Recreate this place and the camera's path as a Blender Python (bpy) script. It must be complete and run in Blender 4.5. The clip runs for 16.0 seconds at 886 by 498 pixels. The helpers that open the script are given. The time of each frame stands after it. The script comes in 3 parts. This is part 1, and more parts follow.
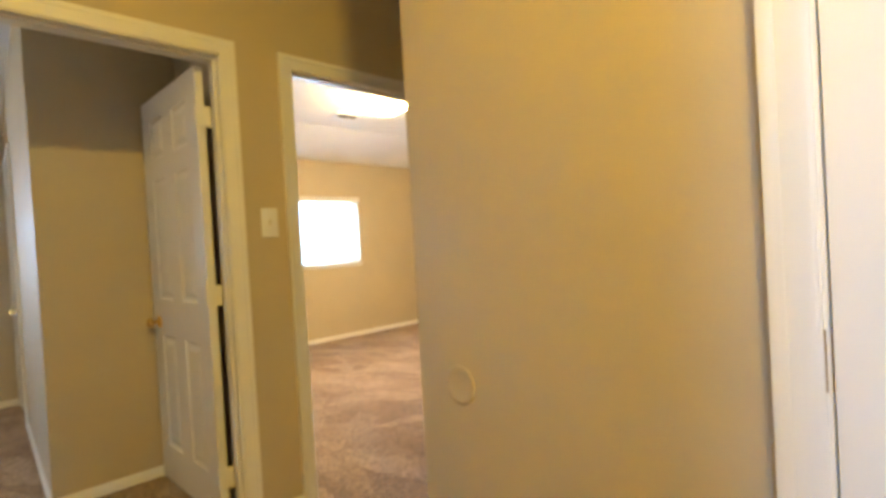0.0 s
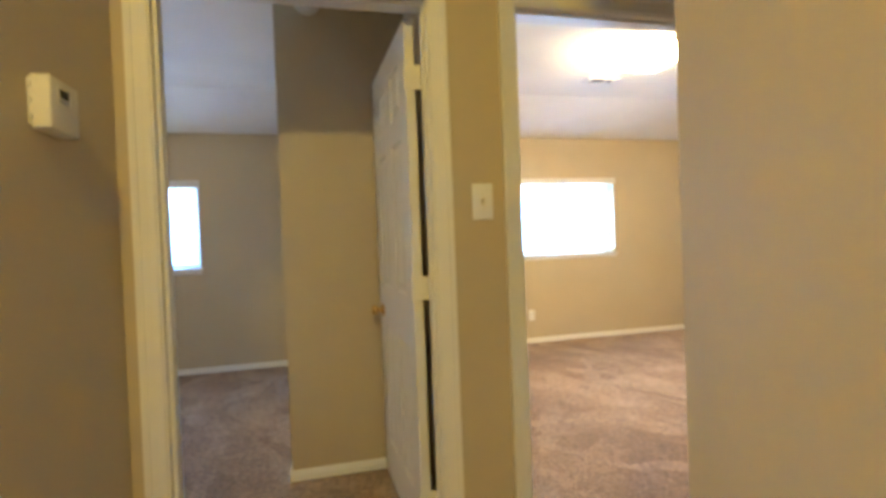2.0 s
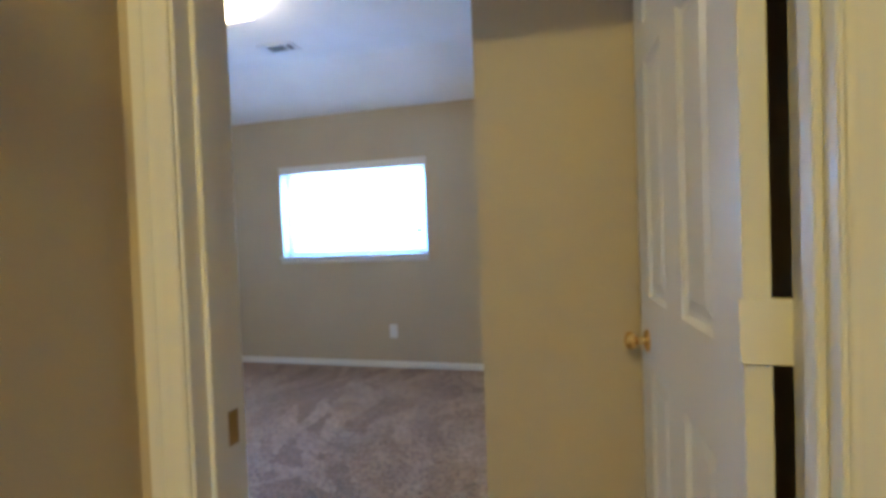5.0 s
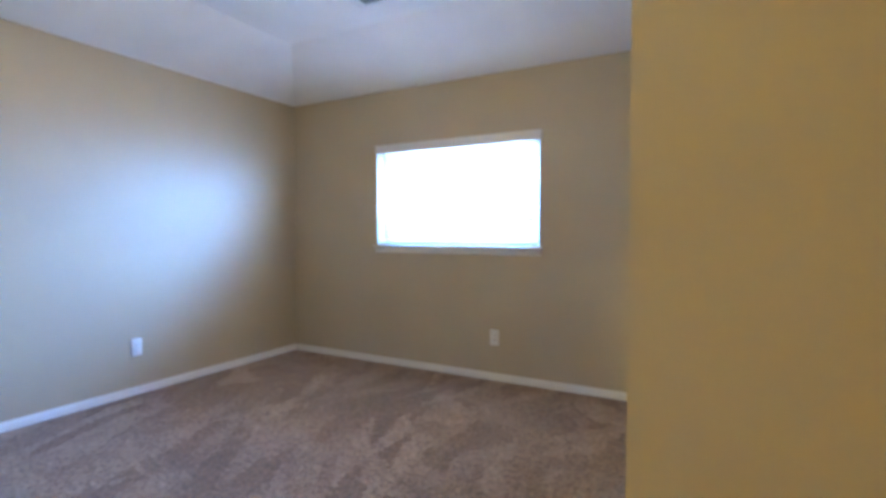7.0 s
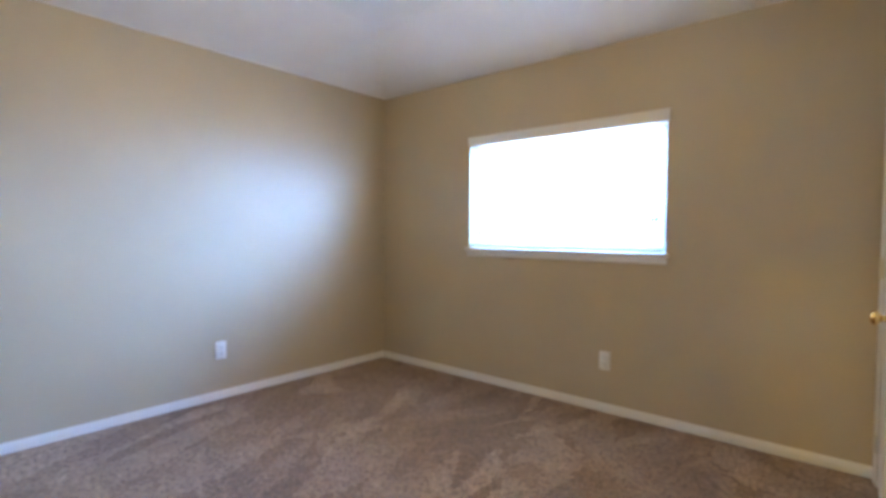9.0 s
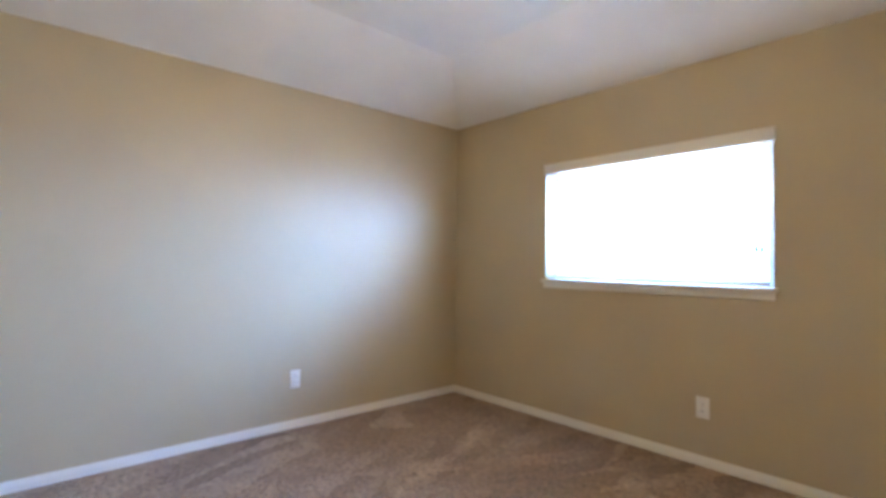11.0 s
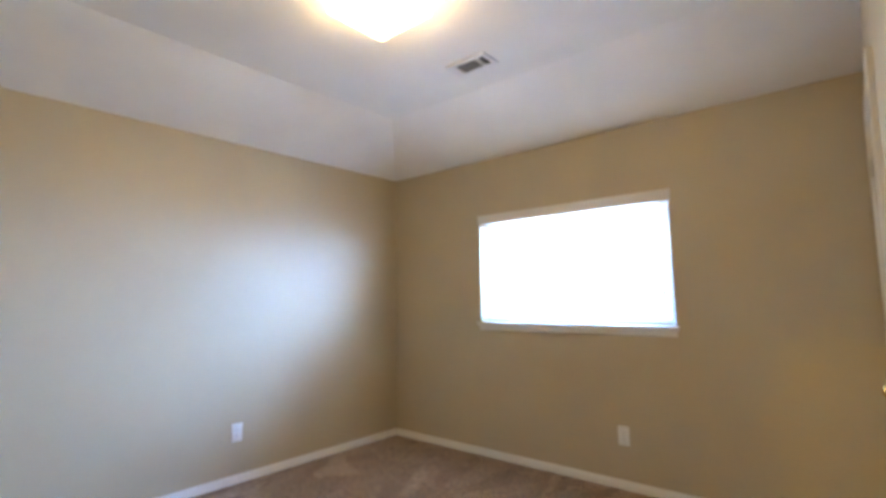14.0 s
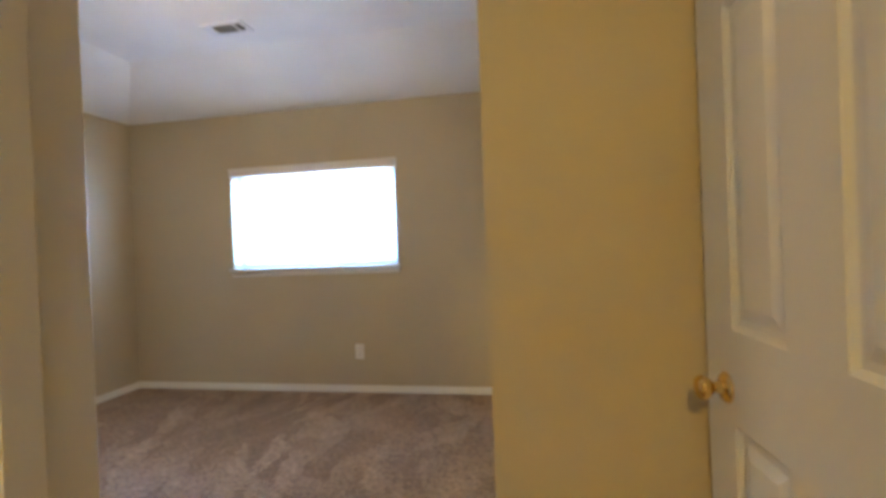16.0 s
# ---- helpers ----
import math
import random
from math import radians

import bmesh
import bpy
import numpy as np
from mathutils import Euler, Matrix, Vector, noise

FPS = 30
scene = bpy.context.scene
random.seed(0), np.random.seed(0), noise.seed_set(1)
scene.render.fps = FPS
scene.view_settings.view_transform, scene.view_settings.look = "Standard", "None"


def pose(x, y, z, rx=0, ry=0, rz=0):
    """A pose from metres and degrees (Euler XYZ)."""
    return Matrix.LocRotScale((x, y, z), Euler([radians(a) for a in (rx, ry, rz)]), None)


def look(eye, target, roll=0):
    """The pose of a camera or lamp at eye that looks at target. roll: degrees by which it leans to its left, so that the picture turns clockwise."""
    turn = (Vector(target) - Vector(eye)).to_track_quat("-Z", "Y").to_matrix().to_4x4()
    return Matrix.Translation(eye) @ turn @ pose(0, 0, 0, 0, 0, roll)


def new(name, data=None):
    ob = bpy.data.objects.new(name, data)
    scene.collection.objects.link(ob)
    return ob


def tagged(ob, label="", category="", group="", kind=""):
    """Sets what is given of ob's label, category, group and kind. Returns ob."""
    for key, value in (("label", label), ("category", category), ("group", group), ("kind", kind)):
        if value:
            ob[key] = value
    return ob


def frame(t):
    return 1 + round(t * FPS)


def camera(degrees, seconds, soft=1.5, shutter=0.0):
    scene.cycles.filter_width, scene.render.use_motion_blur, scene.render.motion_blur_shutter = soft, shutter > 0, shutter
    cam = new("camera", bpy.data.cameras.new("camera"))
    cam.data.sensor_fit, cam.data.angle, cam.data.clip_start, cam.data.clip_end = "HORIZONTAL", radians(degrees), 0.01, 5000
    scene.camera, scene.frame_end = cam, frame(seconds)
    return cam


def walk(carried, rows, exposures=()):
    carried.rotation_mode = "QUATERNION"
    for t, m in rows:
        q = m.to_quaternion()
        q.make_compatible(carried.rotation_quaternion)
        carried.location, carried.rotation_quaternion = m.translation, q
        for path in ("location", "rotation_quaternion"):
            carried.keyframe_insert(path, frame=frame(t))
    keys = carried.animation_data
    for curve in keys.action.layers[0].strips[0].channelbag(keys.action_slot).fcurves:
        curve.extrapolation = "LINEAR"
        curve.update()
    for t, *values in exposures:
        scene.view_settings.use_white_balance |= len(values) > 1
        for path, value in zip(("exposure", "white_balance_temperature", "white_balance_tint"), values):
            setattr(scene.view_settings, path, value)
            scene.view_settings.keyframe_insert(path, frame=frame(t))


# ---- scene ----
cam = camera(84.5, 16.0, 3.9)
PATH = [
    (0, (-0.823, -2.104, 1.198), (0.552, -0.652, 1.169), -3.3),
    (0.5, (-0.701, -2.089, 1.196), (0.422, -0.434, 1.164), -3.0),
    (1, (-0.608, -1.985, 1.194), (0.289, -0.198, 1.162), -2.6),
    (1.5, (-0.507, -1.824, 1.188), (0.174, 0.056, 1.163), -2.7),
    (2, (-0.437, -1.648, 1.191), (0.038, 0.295, 1.162), -2.2),
    (2.5, (-0.342, -1.501, 1.194), (-0.112, 0.485, 1.147), -2.4),
    (3, (-0.271, -1.339, 1.201), (-0.277, 0.66, 1.138), -2.2),
    (3.5, (-0.273, -1.183, 1.184), (-0.439, 0.809, 1.125), -1.9),
    (4, (-0.293, -0.948, 1.177), (-0.596, 1.027, 1.105), -1.6),
    (4.2, (-0.306, -0.88, 1.179), (-0.646, 1.09, 1.113), -1.8),
    (6.3, (-0.411, -0.165, 1.138), (-1.259, 1.645, 1.083), -0.8),
    (6.5, (-0.436, -0.094, 1.138), (-1.319, 1.7, 1.081), -0.5),
    (7, (-0.515, 0.039, 1.136), (-1.474, 1.793, 1.068), 0.0),
    (7.5, (-0.589, 0.172, 1.143), (-1.639, 1.872, 1.064), -0.4),
    (8, (-0.634, 0.31, 1.152), (-1.793, 1.938, 1.076), -0.8),
    (8.5, (-0.659, 0.419, 1.153), (-1.915, 1.974, 1.079), -0.2),
    (9, (-0.735, 0.438, 1.149), (-2.028, 1.962, 1.079), 0.4),
    (11.3, (-0.838, 0.492, 1.144), (-2.342, 1.808, 1.227), 1.0),
    (11.5, (-0.838, 0.465, 1.143), (-2.325, 1.798, 1.259), 1.9),
    (12, (-0.823, 0.393, 1.158), (-2.286, 1.739, 1.368), 1.4),
    (12.5, (-0.84, 0.376, 1.166), (-2.265, 1.75, 1.454), 1.1),
    (13, (-0.823, 0.371, 1.184), (-2.22, 1.768, 1.495), 0.5),
    (13.5, (-0.753, 0.337, 1.211), (-2.127, 1.767, 1.466), -0.1),
    (14, (-0.728, 0.293, 1.215), (-2.017, 1.809, 1.418), -0.8),
    (14.5, (-0.658, 0.179, 1.187), (-1.791, 1.821, 1.329), -1.0),
    (15, (-0.625, 0.023, 1.176), (-1.535, 1.803, 1.245), -1.2),
    (15.5, (-0.598, -0.08, 1.167), (-1.243, 1.813, 1.186), -2.0),
    (16, (-0.518, -0.258, 1.167), (-0.892, 1.707, 1.151), -2.2),
]
WB = [(0.0, 0.02, 7050, 4), (1.5, -0.04, 6350, 4), (3.0, 0.02, 5100, 5), (4.2, -0.02, 5000, 5), (7.5, -0.02, 5800, 8), (9.0, 0.04, 6500, 9), (12.5, 0.06, 7250, 9), (14.5, 0.02, 7150, 8), (16.0, -0.03, 6750, 8)]
walk(cam, [(t, look(eye, target, roll)) for t, eye, target, roll in PATH], WB)

# ---- world and large lights ----
world = bpy.data.worlds.new("world")
scene.world = world
world.use_nodes = True
wn = world.node_tree
sky = wn.nodes.new("ShaderNodeTexSky")
sky.sky_type = 'NISHITA'
sky.sun_disc = False
sky.sun_elevation = radians(48)
sky.sun_rotation = radians(150)
wn.nodes["Background"].inputs["Strength"].default_value = 0.12
wn.links.new(sky.outputs["Color"], wn.nodes["Background"].inputs["Color"])


def sun_lamp():
    data = bpy.data.lights.new("sun", 'SUN')
    data.energy, data.angle, data.color = 3.0, radians(0.5), (1.0, 0.95, 0.88)
    ob = new("sun", data)
    ob.matrix_world = look((2, -12, 14), (0, 0, 0))
    return ob


def area_lamp(name, m, w, h, watts, color, spread=180):
    data = bpy.data.lights.new(name, 'AREA')
    data.shape, data.size, data.size_y = 'RECTANGLE', w, h
    data.energy, data.color, data.spread = watts, color, radians(spread)
    ob = new(name, data)
    ob.matrix_world = m
    return ob


SKY_BLUE = (0.16, 0.40, 1.0)
SKY_EAST = (0.15, 0.37, 1.0)
SKY_PALE = (0.43, 0.64, 1.0)
SUNLIT_GROUND = (1.0, 0.86, 0.60)
WARM = (1.0, 0.70, 0.36)
HALL_WARM = (1.0, 0.69, 0.16)
sun_lamp()
# added lamps for daylight of the three windows, mostly in openings behind the blinds
# hung outside, up and to the right, aimed to wash the left bedroom wall
area_lamp("sky_stand_in", look((-1.55, 4.45, 2.1), (-2.286, 3.935, 1.66)), 1.5, 0.85, 800, SKY_EAST)
area_lamp("sky_stand_in", pose(-2.32, 3.511, 1.425, -86, 0, 0), 1.28, 0.76, 23, SKY_PALE)
area_lamp("sky_stand_in", pose(2.13, 3.511, 1.415, -86, 0, 0), 1.32, 0.80, 125, SKY_PALE)
# added lamp tilted up to lift the ceiling, for light off sunlit ground outside
area_lamp("ground_bounce", pose(-2.32, 3.505, 1.425, -108, 0, 0), 1.28, 0.72, 22, SUNLIT_GROUND)
area_lamp("sky_stand_in", pose(-3.39, -3.70, 1.6, 0, -90, 0), 0.9, 0.5, 58, SKY_BLUE, 80)

# ---- materials ----


def material(name, color, rough=0.6, metal=0.0, spec=0.5):
    m = bpy.data.materials.new(name)
    m.use_nodes = True
    b = m.node_tree.nodes["Principled BSDF"]
    b.inputs["Base Color"].default_value = (*color, 1)
    b.inputs["Roughness"].default_value = rough
    b.inputs["Metallic"].default_value = metal
    b.inputs["Specular IOR Level"].default_value = spec
    return m


def node(m, kind, **values):
    n = m.node_tree.nodes.new(kind)
    for key, value in values.items():
        n.inputs[key.replace("_", " ")].default_value = value
    return n


def link(m, a, b):
    m.node_tree.links.new(a, b)


def coords(m, scale=(1, 1, 1), turn=0.0):
    c = node(m, "ShaderNodeNewGeometry")
    mp = node(m, "ShaderNodeMapping")
    mp.inputs["Scale"].default_value = scale
    mp.inputs["Rotation"].default_value = (0, 0, radians(turn))
    link(m, c.outputs["Position"], mp.inputs["Vector"])
    return mp.outputs["Vector"]


def noise_tex(m, vec, scale, detail=3.0, rough=0.5, distort=0.0):
    n = node(m, "ShaderNodeTexNoise", Scale=scale, Detail=detail, Roughness=rough, Distortion=distort)
    link(m, vec, n.inputs["Vector"])
    return n.outputs["Fac"]


def ramp(m, fac, stops):
    r = node(m, "ShaderNodeValToRGB")
    e = r.color_ramp.elements
    while len(e) < len(stops):
        e.new(0.5)
    for el, (p, c) in zip(e, stops):
        el.position, el.color = p, (*c, 1)
    link(m, fac, r.inputs["Fac"])
    return r.outputs["Color"]


def mixed(m, kind, fac, a, b):
    n = node(m, "ShaderNodeMixRGB")
    n.blend_type = kind
    for sock, value in zip(n.inputs, (fac, a, b)):
        if isinstance(value, (float, int)):
            sock.default_value = value
        elif isinstance(value, tuple):
            sock.default_value = (*value, 1)
        else:
            link(m, value, sock)
    return n.outputs["Color"]


def bumped(m, height, strength, distance):
    b = node(m, "ShaderNodeBump", Strength=strength, Distance=distance)
    link(m, height, b.inputs["Height"])
    link(m, b.outputs["Normal"], m.node_tree.nodes["Principled BSDF"].inputs["Normal"])


def base(m, color):
    link(m, color, m.node_tree.nodes["Principled BSDF"].inputs["Base Color"])


def paint(name, color, rough, texture_scale, strength, spec=0.5, drift=0.05):
    """Rolled or sprayed paint: slight drift of tone, orange-peel relief."""
    m = material(name, color, rough, 0, spec)
    v = coords(m)
    lo = tuple(c * (1 - drift) for c in color)
    hi = tuple(min(1, c * (1 + drift)) for c in color)
    base(m, ramp(m, noise_tex(m, v, 1.7, 4), [(0.3, lo), (0.7, hi)]))
    fine = noise_tex(m, v, texture_scale, 2)
    bumped(m, fine, strength, 0.002)
    rr = ramp(m, noise_tex(m, v, 6, 3), [(0.3, (rough - 0.02,) * 3), (0.7, (rough + 0.02,) * 3)])
    link(m, rr, m.node_tree.nodes["Principled BSDF"].inputs["Roughness"])
    return m


WALL = paint("tan_wall_paint", (0.50, 0.417, 0.272), 0.52, 130, 0.12, 0.42)
CEILING = paint("white_ceiling_paint", (0.84, 0.84, 0.83), 0.85, 90, 0.25, 0.3)
TRIM = paint("white_gloss_trim", (0.76, 0.74, 0.68), 0.36, 60, 0.02, 0.5, 0.015)
DOOR = paint("white_door_paint", (0.76, 0.74, 0.69), 0.36, 220, 0.03, 0.5, 0.015)
PLASTIC = material("white_plastic", (0.78, 0.77, 0.73), 0.35)
CREAM = material("cream_plastic", (0.70, 0.66, 0.54), 0.4)
LCD = material("dark_display", (0.05, 0.05, 0.045), 0.2)
BRASS = material("polished_brass", (0.80, 0.56, 0.20), 0.18, 1.0)
OLD_BRASS = material("dull_brass", (0.34, 0.23, 0.09), 0.35, 1.0)
# near-black that paints the shade inside vent duct and outlet slots
DARK = material("opening_shade", (0.02, 0.02, 0.02), 0.9)
VENT_WHITE = material("white_enamel_metal", (0.76, 0.77, 0.78), 0.4)
VENT_GREY = material("grey_vent_slat", (0.22, 0.22, 0.22), 0.5)
VINYL = material("white_vinyl_frame", (0.80, 0.81, 0.82), 0.35)
TASSEL = material("grey_plastic_tassel", (0.10, 0.10, 0.10), 0.5)
CORD = material("grey_white_cord", (0.55, 0.55, 0.53), 0.7)


def strokes(m, turn, scale, wobble, seed, lo, hi):
    """Overlapping vacuum strokes: long cells with frayed edges, some brushed light and some dark."""
    v = coords(m, (1, 1, 1), turn)
    slow = node(m, "ShaderNodeTexNoise", Scale=1.1, Detail=1.0)
    link(m, v, slow.inputs["Vector"])
    fray = node(m, "ShaderNodeTexNoise", Scale=26.0, Detail=3.0)
    link(m, v, fray.inputs["Vector"])
    bend = mixed(m, 'ADD', wobble, v, slow.outputs["Color"])
    bend = mixed(m, 'ADD', 0.10, bend, fray.outputs["Color"])
    mp = node(m, "ShaderNodeMapping")
    mp.inputs["Scale"].default_value = scale
    mp.inputs["Location"].default_value = (seed, seed * 1.7, 0)
    link(m, bend, mp.inputs["Vector"])
    vo = node(m, "ShaderNodeTexVoronoi", Scale=1.0, Randomness=1.0)
    link(m, mp.outputs["Vector"], vo.inputs["Vector"])
    sp = node(m, "ShaderNodeSeparateXYZ")
    link(m, vo.outputs["Color"], sp.inputs[0])
    return ramp(m, sp.outputs[0], [(lo, (0, 0, 0)), (hi, (1, 1, 1))])


def carpet_material():
    m = material("taupe_cut_pile_carpet", (0.27, 0.19, 0.14), 0.95, 0, 0.1)
    v = coords(m)
    s1 = strokes(m, -22, (7.5, 1.0, 1), 0.55, 3.1, 0.40, 0.95)
    s2 = strokes(m, -58, (6.5, 1.2, 1), 0.75, 7.7, 0.50, 1.0)
    s3 = strokes(m, 24, (9.0, 1.1, 1), 0.65, 1.3, 0.66, 1.0)
    streak = mixed(m, 'LIGHTEN', 1.0, mixed(m, 'LIGHTEN', 1.0, s1, s2), s3)
    patch = ramp(m, noise_tex(m, v, 1.3, 3, 0.6, 0.6), [(0.35, (0.195, 0.125, 0.075)), (0.65, (0.243, 0.156, 0.094))])
    fade = ramp(m, noise_tex(m, v, 2.3, 3, 0.6), [(0.34, (0.25, 0.25, 0.25)), (0.56, (1, 1, 1))])
    fray = ramp(m, noise_tex(m, v, 34, 3, 0.7), [(0.30, (0.45, 0.45, 0.45)), (0.60, (1, 1, 1))])
    lit = mixed(m, 'MULTIPLY', 1.0, mixed(m, 'MULTIPLY', 1.0, streak, fade), fray)
    tone = mixed(m, 'MIX', lit, patch, (0.40, 0.284, 0.189))
    tuft = noise_tex(m, v, 60, 3, 0.8)
    grain = ramp(m, tuft, [(0.32, (0.36, 0.35, 0.34)), (0.5, (1, 1, 1)), (0.68, (1.6, 1.57, 1.52))])
    base(m, mixed(m, 'MULTIPLY', 1.0, tone, grain))
    bumped(m, noise_tex(m, v, 110, 3, 0.7), 1.0, 0.008)
    b = m.node_tree.nodes["Principled BSDF"]
    b.inputs["Sheen Weight"].default_value = 0.15
    b.inputs["Sheen Roughness"].default_value = 0.6
    return m


CARPET = carpet_material()


def glass_material():
    m = bpy.data.materials.new("window_glass")
    m.use_nodes = True
    b = m.node_tree.nodes["Principled BSDF"]
    b.inputs["Transmission Weight"].default_value = 1.0
    b.inputs["Roughness"].default_value = 0.0
    b.inputs["IOR"].default_value = 1.45
    return m


def slat_material():
    """White faux-wood slats, which let some daylight through."""
    m = bpy.data.materials.new("white_blind_slat")
    m.use_nodes = True
    t = m.node_tree
    b = t.nodes["Principled BSDF"]
    b.inputs["Base Color"].default_value = (0.85, 0.85, 0.84, 1)
    b.inputs["Roughness"].default_value = 0.4
    tr = node(m, "ShaderNodeBsdfTranslucent")
    tr.inputs["Color"].default_value = (0.85, 0.85, 0.84, 1)
    mix = node(m, "ShaderNodeMixShader")
    mix.inputs[0].default_value = 0.35
    link(m, b.outputs[0], mix.inputs[1])
    link(m, tr.outputs[0], mix.inputs[2])
    link(m, mix.outputs[0], t.nodes["Material Output"].inputs["Surface"])
    return m


def lamp_glass(name, color, strength):
    m = material(name, (0.9, 0.88, 0.82), 0.3)
    b = m.node_tree.nodes["Principled BSDF"]
    b.inputs["Emission Color"].default_value = (*color, 1)
    b.inputs["Emission Strength"].default_value = strength
    return m


GLASS = glass_material()
SLAT = slat_material()
LIT_ROOM = lamp_glass("lit_frosted_glass", WARM, 28)
LIT_SECOND = lamp_glass("lit_frosted_glass_bright", WARM, 165)
LIT_HALL = lamp_glass("lit_opal_glass", HALL_WARM, 540)
GROUND = paint("dry_lawn", (0.10, 0.12, 0.05), 0.95, 8, 0.5, 0.2, 0.3)

# ---- mesh helpers ----


def add_box(bm, x0, x1, y0, y1, z0, z1, bevel=0.0, seg=2):
    made = bmesh.ops.create_cube(bm, size=1)["verts"]
    for v in made:
        v.co = Vector((x0 + (v.co.x + .5) * (x1 - x0), y0 + (v.co.y + .5) * (y1 - y0), z0 + (v.co.z + .5) * (z1 - z0)))
    if bevel:
        edges = {e for v in made for e in v.link_edges}
        bmesh.ops.bevel(bm, geom=list(edges), offset=bevel, segments=seg, affect='EDGES', profile=0.5)
    return bm


def box(x0, x1, y0, y1, z0, z1, bevel=0.0, seg=2):
    return add_box(bmesh.new(), x0, x1, y0, y1, z0, z1, bevel, seg)


def mesh_of(name, bm, mat, smooth=False):
    bmesh.ops.recalc_face_normals(bm, faces=bm.faces)
    me = bpy.data.meshes.new(name)
    bm.to_mesh(me)
    bm.free()
    me.materials.append(mat)
    if smooth:
        me.shade_smooth()
        me.set_sharp_from_angle(angle=radians(40))
    return me


def solid(name, bm, mat, smooth=False):
    return new(name, mesh_of(name, bm, mat, smooth))


def part(name, bm, mat, parent, label="", smooth=False, m=None):
    ob = solid(name, bm, mat, smooth)
    ob.parent = parent
    if m is not None:
        ob.matrix_basis = m
    if label:
        tagged(ob, label)
    return ob


def structure(ob, label, category):
    return tagged(ob, label, category, "", "structure")


def grid_wall(a0, a1, d0, d1, z0, z1, holes, along):
    """A wall with openings through it: along x or y, its thickness d0 to d1."""
    cut = sorted({a0, a1, *(h[0] for h in holes), *(h[1] for h in holes)})
    lev = sorted({z0, z1, *(h[2] for h in holes), *(h[3] for h in holes)})
    bm, seen = bmesh.new(), {}

    def vert(a, d, z):
        key = (round(a, 4), round(d, 4), round(z, 4))
        if key not in seen:
            seen[key] = bm.verts.new((a, d, z) if along == "x" else (d, a, z))
        return seen[key]

    def full(i, j):
        if not (0 <= i < len(cut) - 1 and 0 <= j < len(lev) - 1):
            return False
        a, z = (cut[i] + cut[i + 1]) / 2, (lev[j] + lev[j + 1]) / 2
        return not any(h[0] < a < h[1] and h[2] < z < h[3] for h in holes)

    for i in range(len(cut) - 1):
        for j in range(len(lev) - 1):
            if not full(i, j):
                continue
            a, b, z, w = cut[i], cut[i + 1], lev[j], lev[j + 1]
            for d in (d0, d1):
                bm.faces.new([vert(a, d, z), vert(b, d, z), vert(b, d, w), vert(a, d, w)])
            for di, dj, p, q in ((-1, 0, (a, z), (a, w)), (1, 0, (b, z), (b, w)), (0, -1, (a, z), (b, z)), (0, 1, (a, w), (b, w))):
                if not full(i + di, j + dj):
                    bm.faces.new([vert(p[0], d0, p[1]), vert(p[0], d1, p[1]), vert(q[0], d1, q[1]), vert(q[0], d0, q[1])])
    return bm


def lathe(profile, segments=24):
    """A turned solid round z from (radius, height) pairs."""
    bm = bmesh.new()
    rings = []
    for r, z in profile:
        if r < 1e-5:
            rings.append([bm.verts.new((0, 0, z))])
        else:
            rings.append([bm.verts.new((r * math.cos(2 * math.pi * k / segments), r * math.sin(2 * math.pi * k / segments), z)) for k in range(segments)])
    for a, b in zip(rings, rings[1:]):
        for k in range(segments):
            n = (k + 1) % segments
            if len(a) == 1 and len(b) > 1:
                bm.faces.new([a[0], b[k], b[n]])
            elif len(b) == 1 and len(a) > 1:
                bm.faces.new([a[k], a[n], b[0]])
            elif len(a) > 1:
                bm.faces.new([a[k], a[n], b[n], b[k]])
    return bm


def sweep(profile, stations):
    """Loft a closed profile through stations; each station maps a profile point to a place."""
    bm = bmesh.new()
    rows = [[bm.verts.new(f(*p)) for p in profile] for f in stations]
    n = len(profile)
    for a, b in zip(rows, rows[1:]):
        for k in range(n):
            bm.faces.new([a[k], a[(k + 1) % n], b[(k + 1) % n], b[k]])
    bm.faces.new(rows[0])
    bm.faces.new(rows[-1])
    return bm


# ---- the shell ----
T = 0.12
FAR = 3.428
LEFT_A = -3.965
RIGHT_A = -0.633
NOOK = 0.90
HALL_L = -1.026
HALL_R = 0.032
CORNER = -1.086
TOP = 3.0
CEIL = 2.535
DOOR_H = 2.03
A0, A1 = -0.920, -0.064
B0, B1 = 0.267, 1.12
C0, C1 = -2.79, -1.977
WIN_A = (-3.005, -1.579, 1.014, 1.845)
WIN_B = (1.437, 2.88, 0.992, 1.840)
J = 0.018

floor = structure(solid("floor", box(-4.3, 4.3, -5.8, 3.65, -0.12, 0.022), CARPET), "taupe cut-pile carpet with vacuum marks through all rooms", "floor")
structure(solid("ground", box(-400, 400, -400, 400, -0.5, -0.35), GROUND), "dry lawn around the house", "ground")


def wall(name, bm, label="tan painted drywall with light orange-peel texture"):
    return structure(solid(name, bm, WALL), label, "wall")


wall("wall_doors", grid_wall(-4.085, 4.19, 0, T, 0, TOP, [(A0 - J, A1 + J, -1, DOOR_H + J), (B0 - J, B1 + J, -1, DOOR_H + J)], "x"))
wall("wall_far", grid_wall(-4.085, 4.19, FAR, FAR + 0.16, 0, TOP, [WIN_A, WIN_B], "x"))
wall("wall_left_bedroom", grid_wall(T, FAR, LEFT_A - T, LEFT_A, 0, TOP, [], "y"))
wall("wall_closet_side", grid_wall(NOOK, FAR, RIGHT_A, RIGHT_A + T, 0, TOP, [(2.58, 3.34, -1, DOOR_H)], "y"))
wall("wall_nook", grid_wall(RIGHT_A + T, 0.02, NOOK, NOOK + T, 0, TOP, [], "x"))
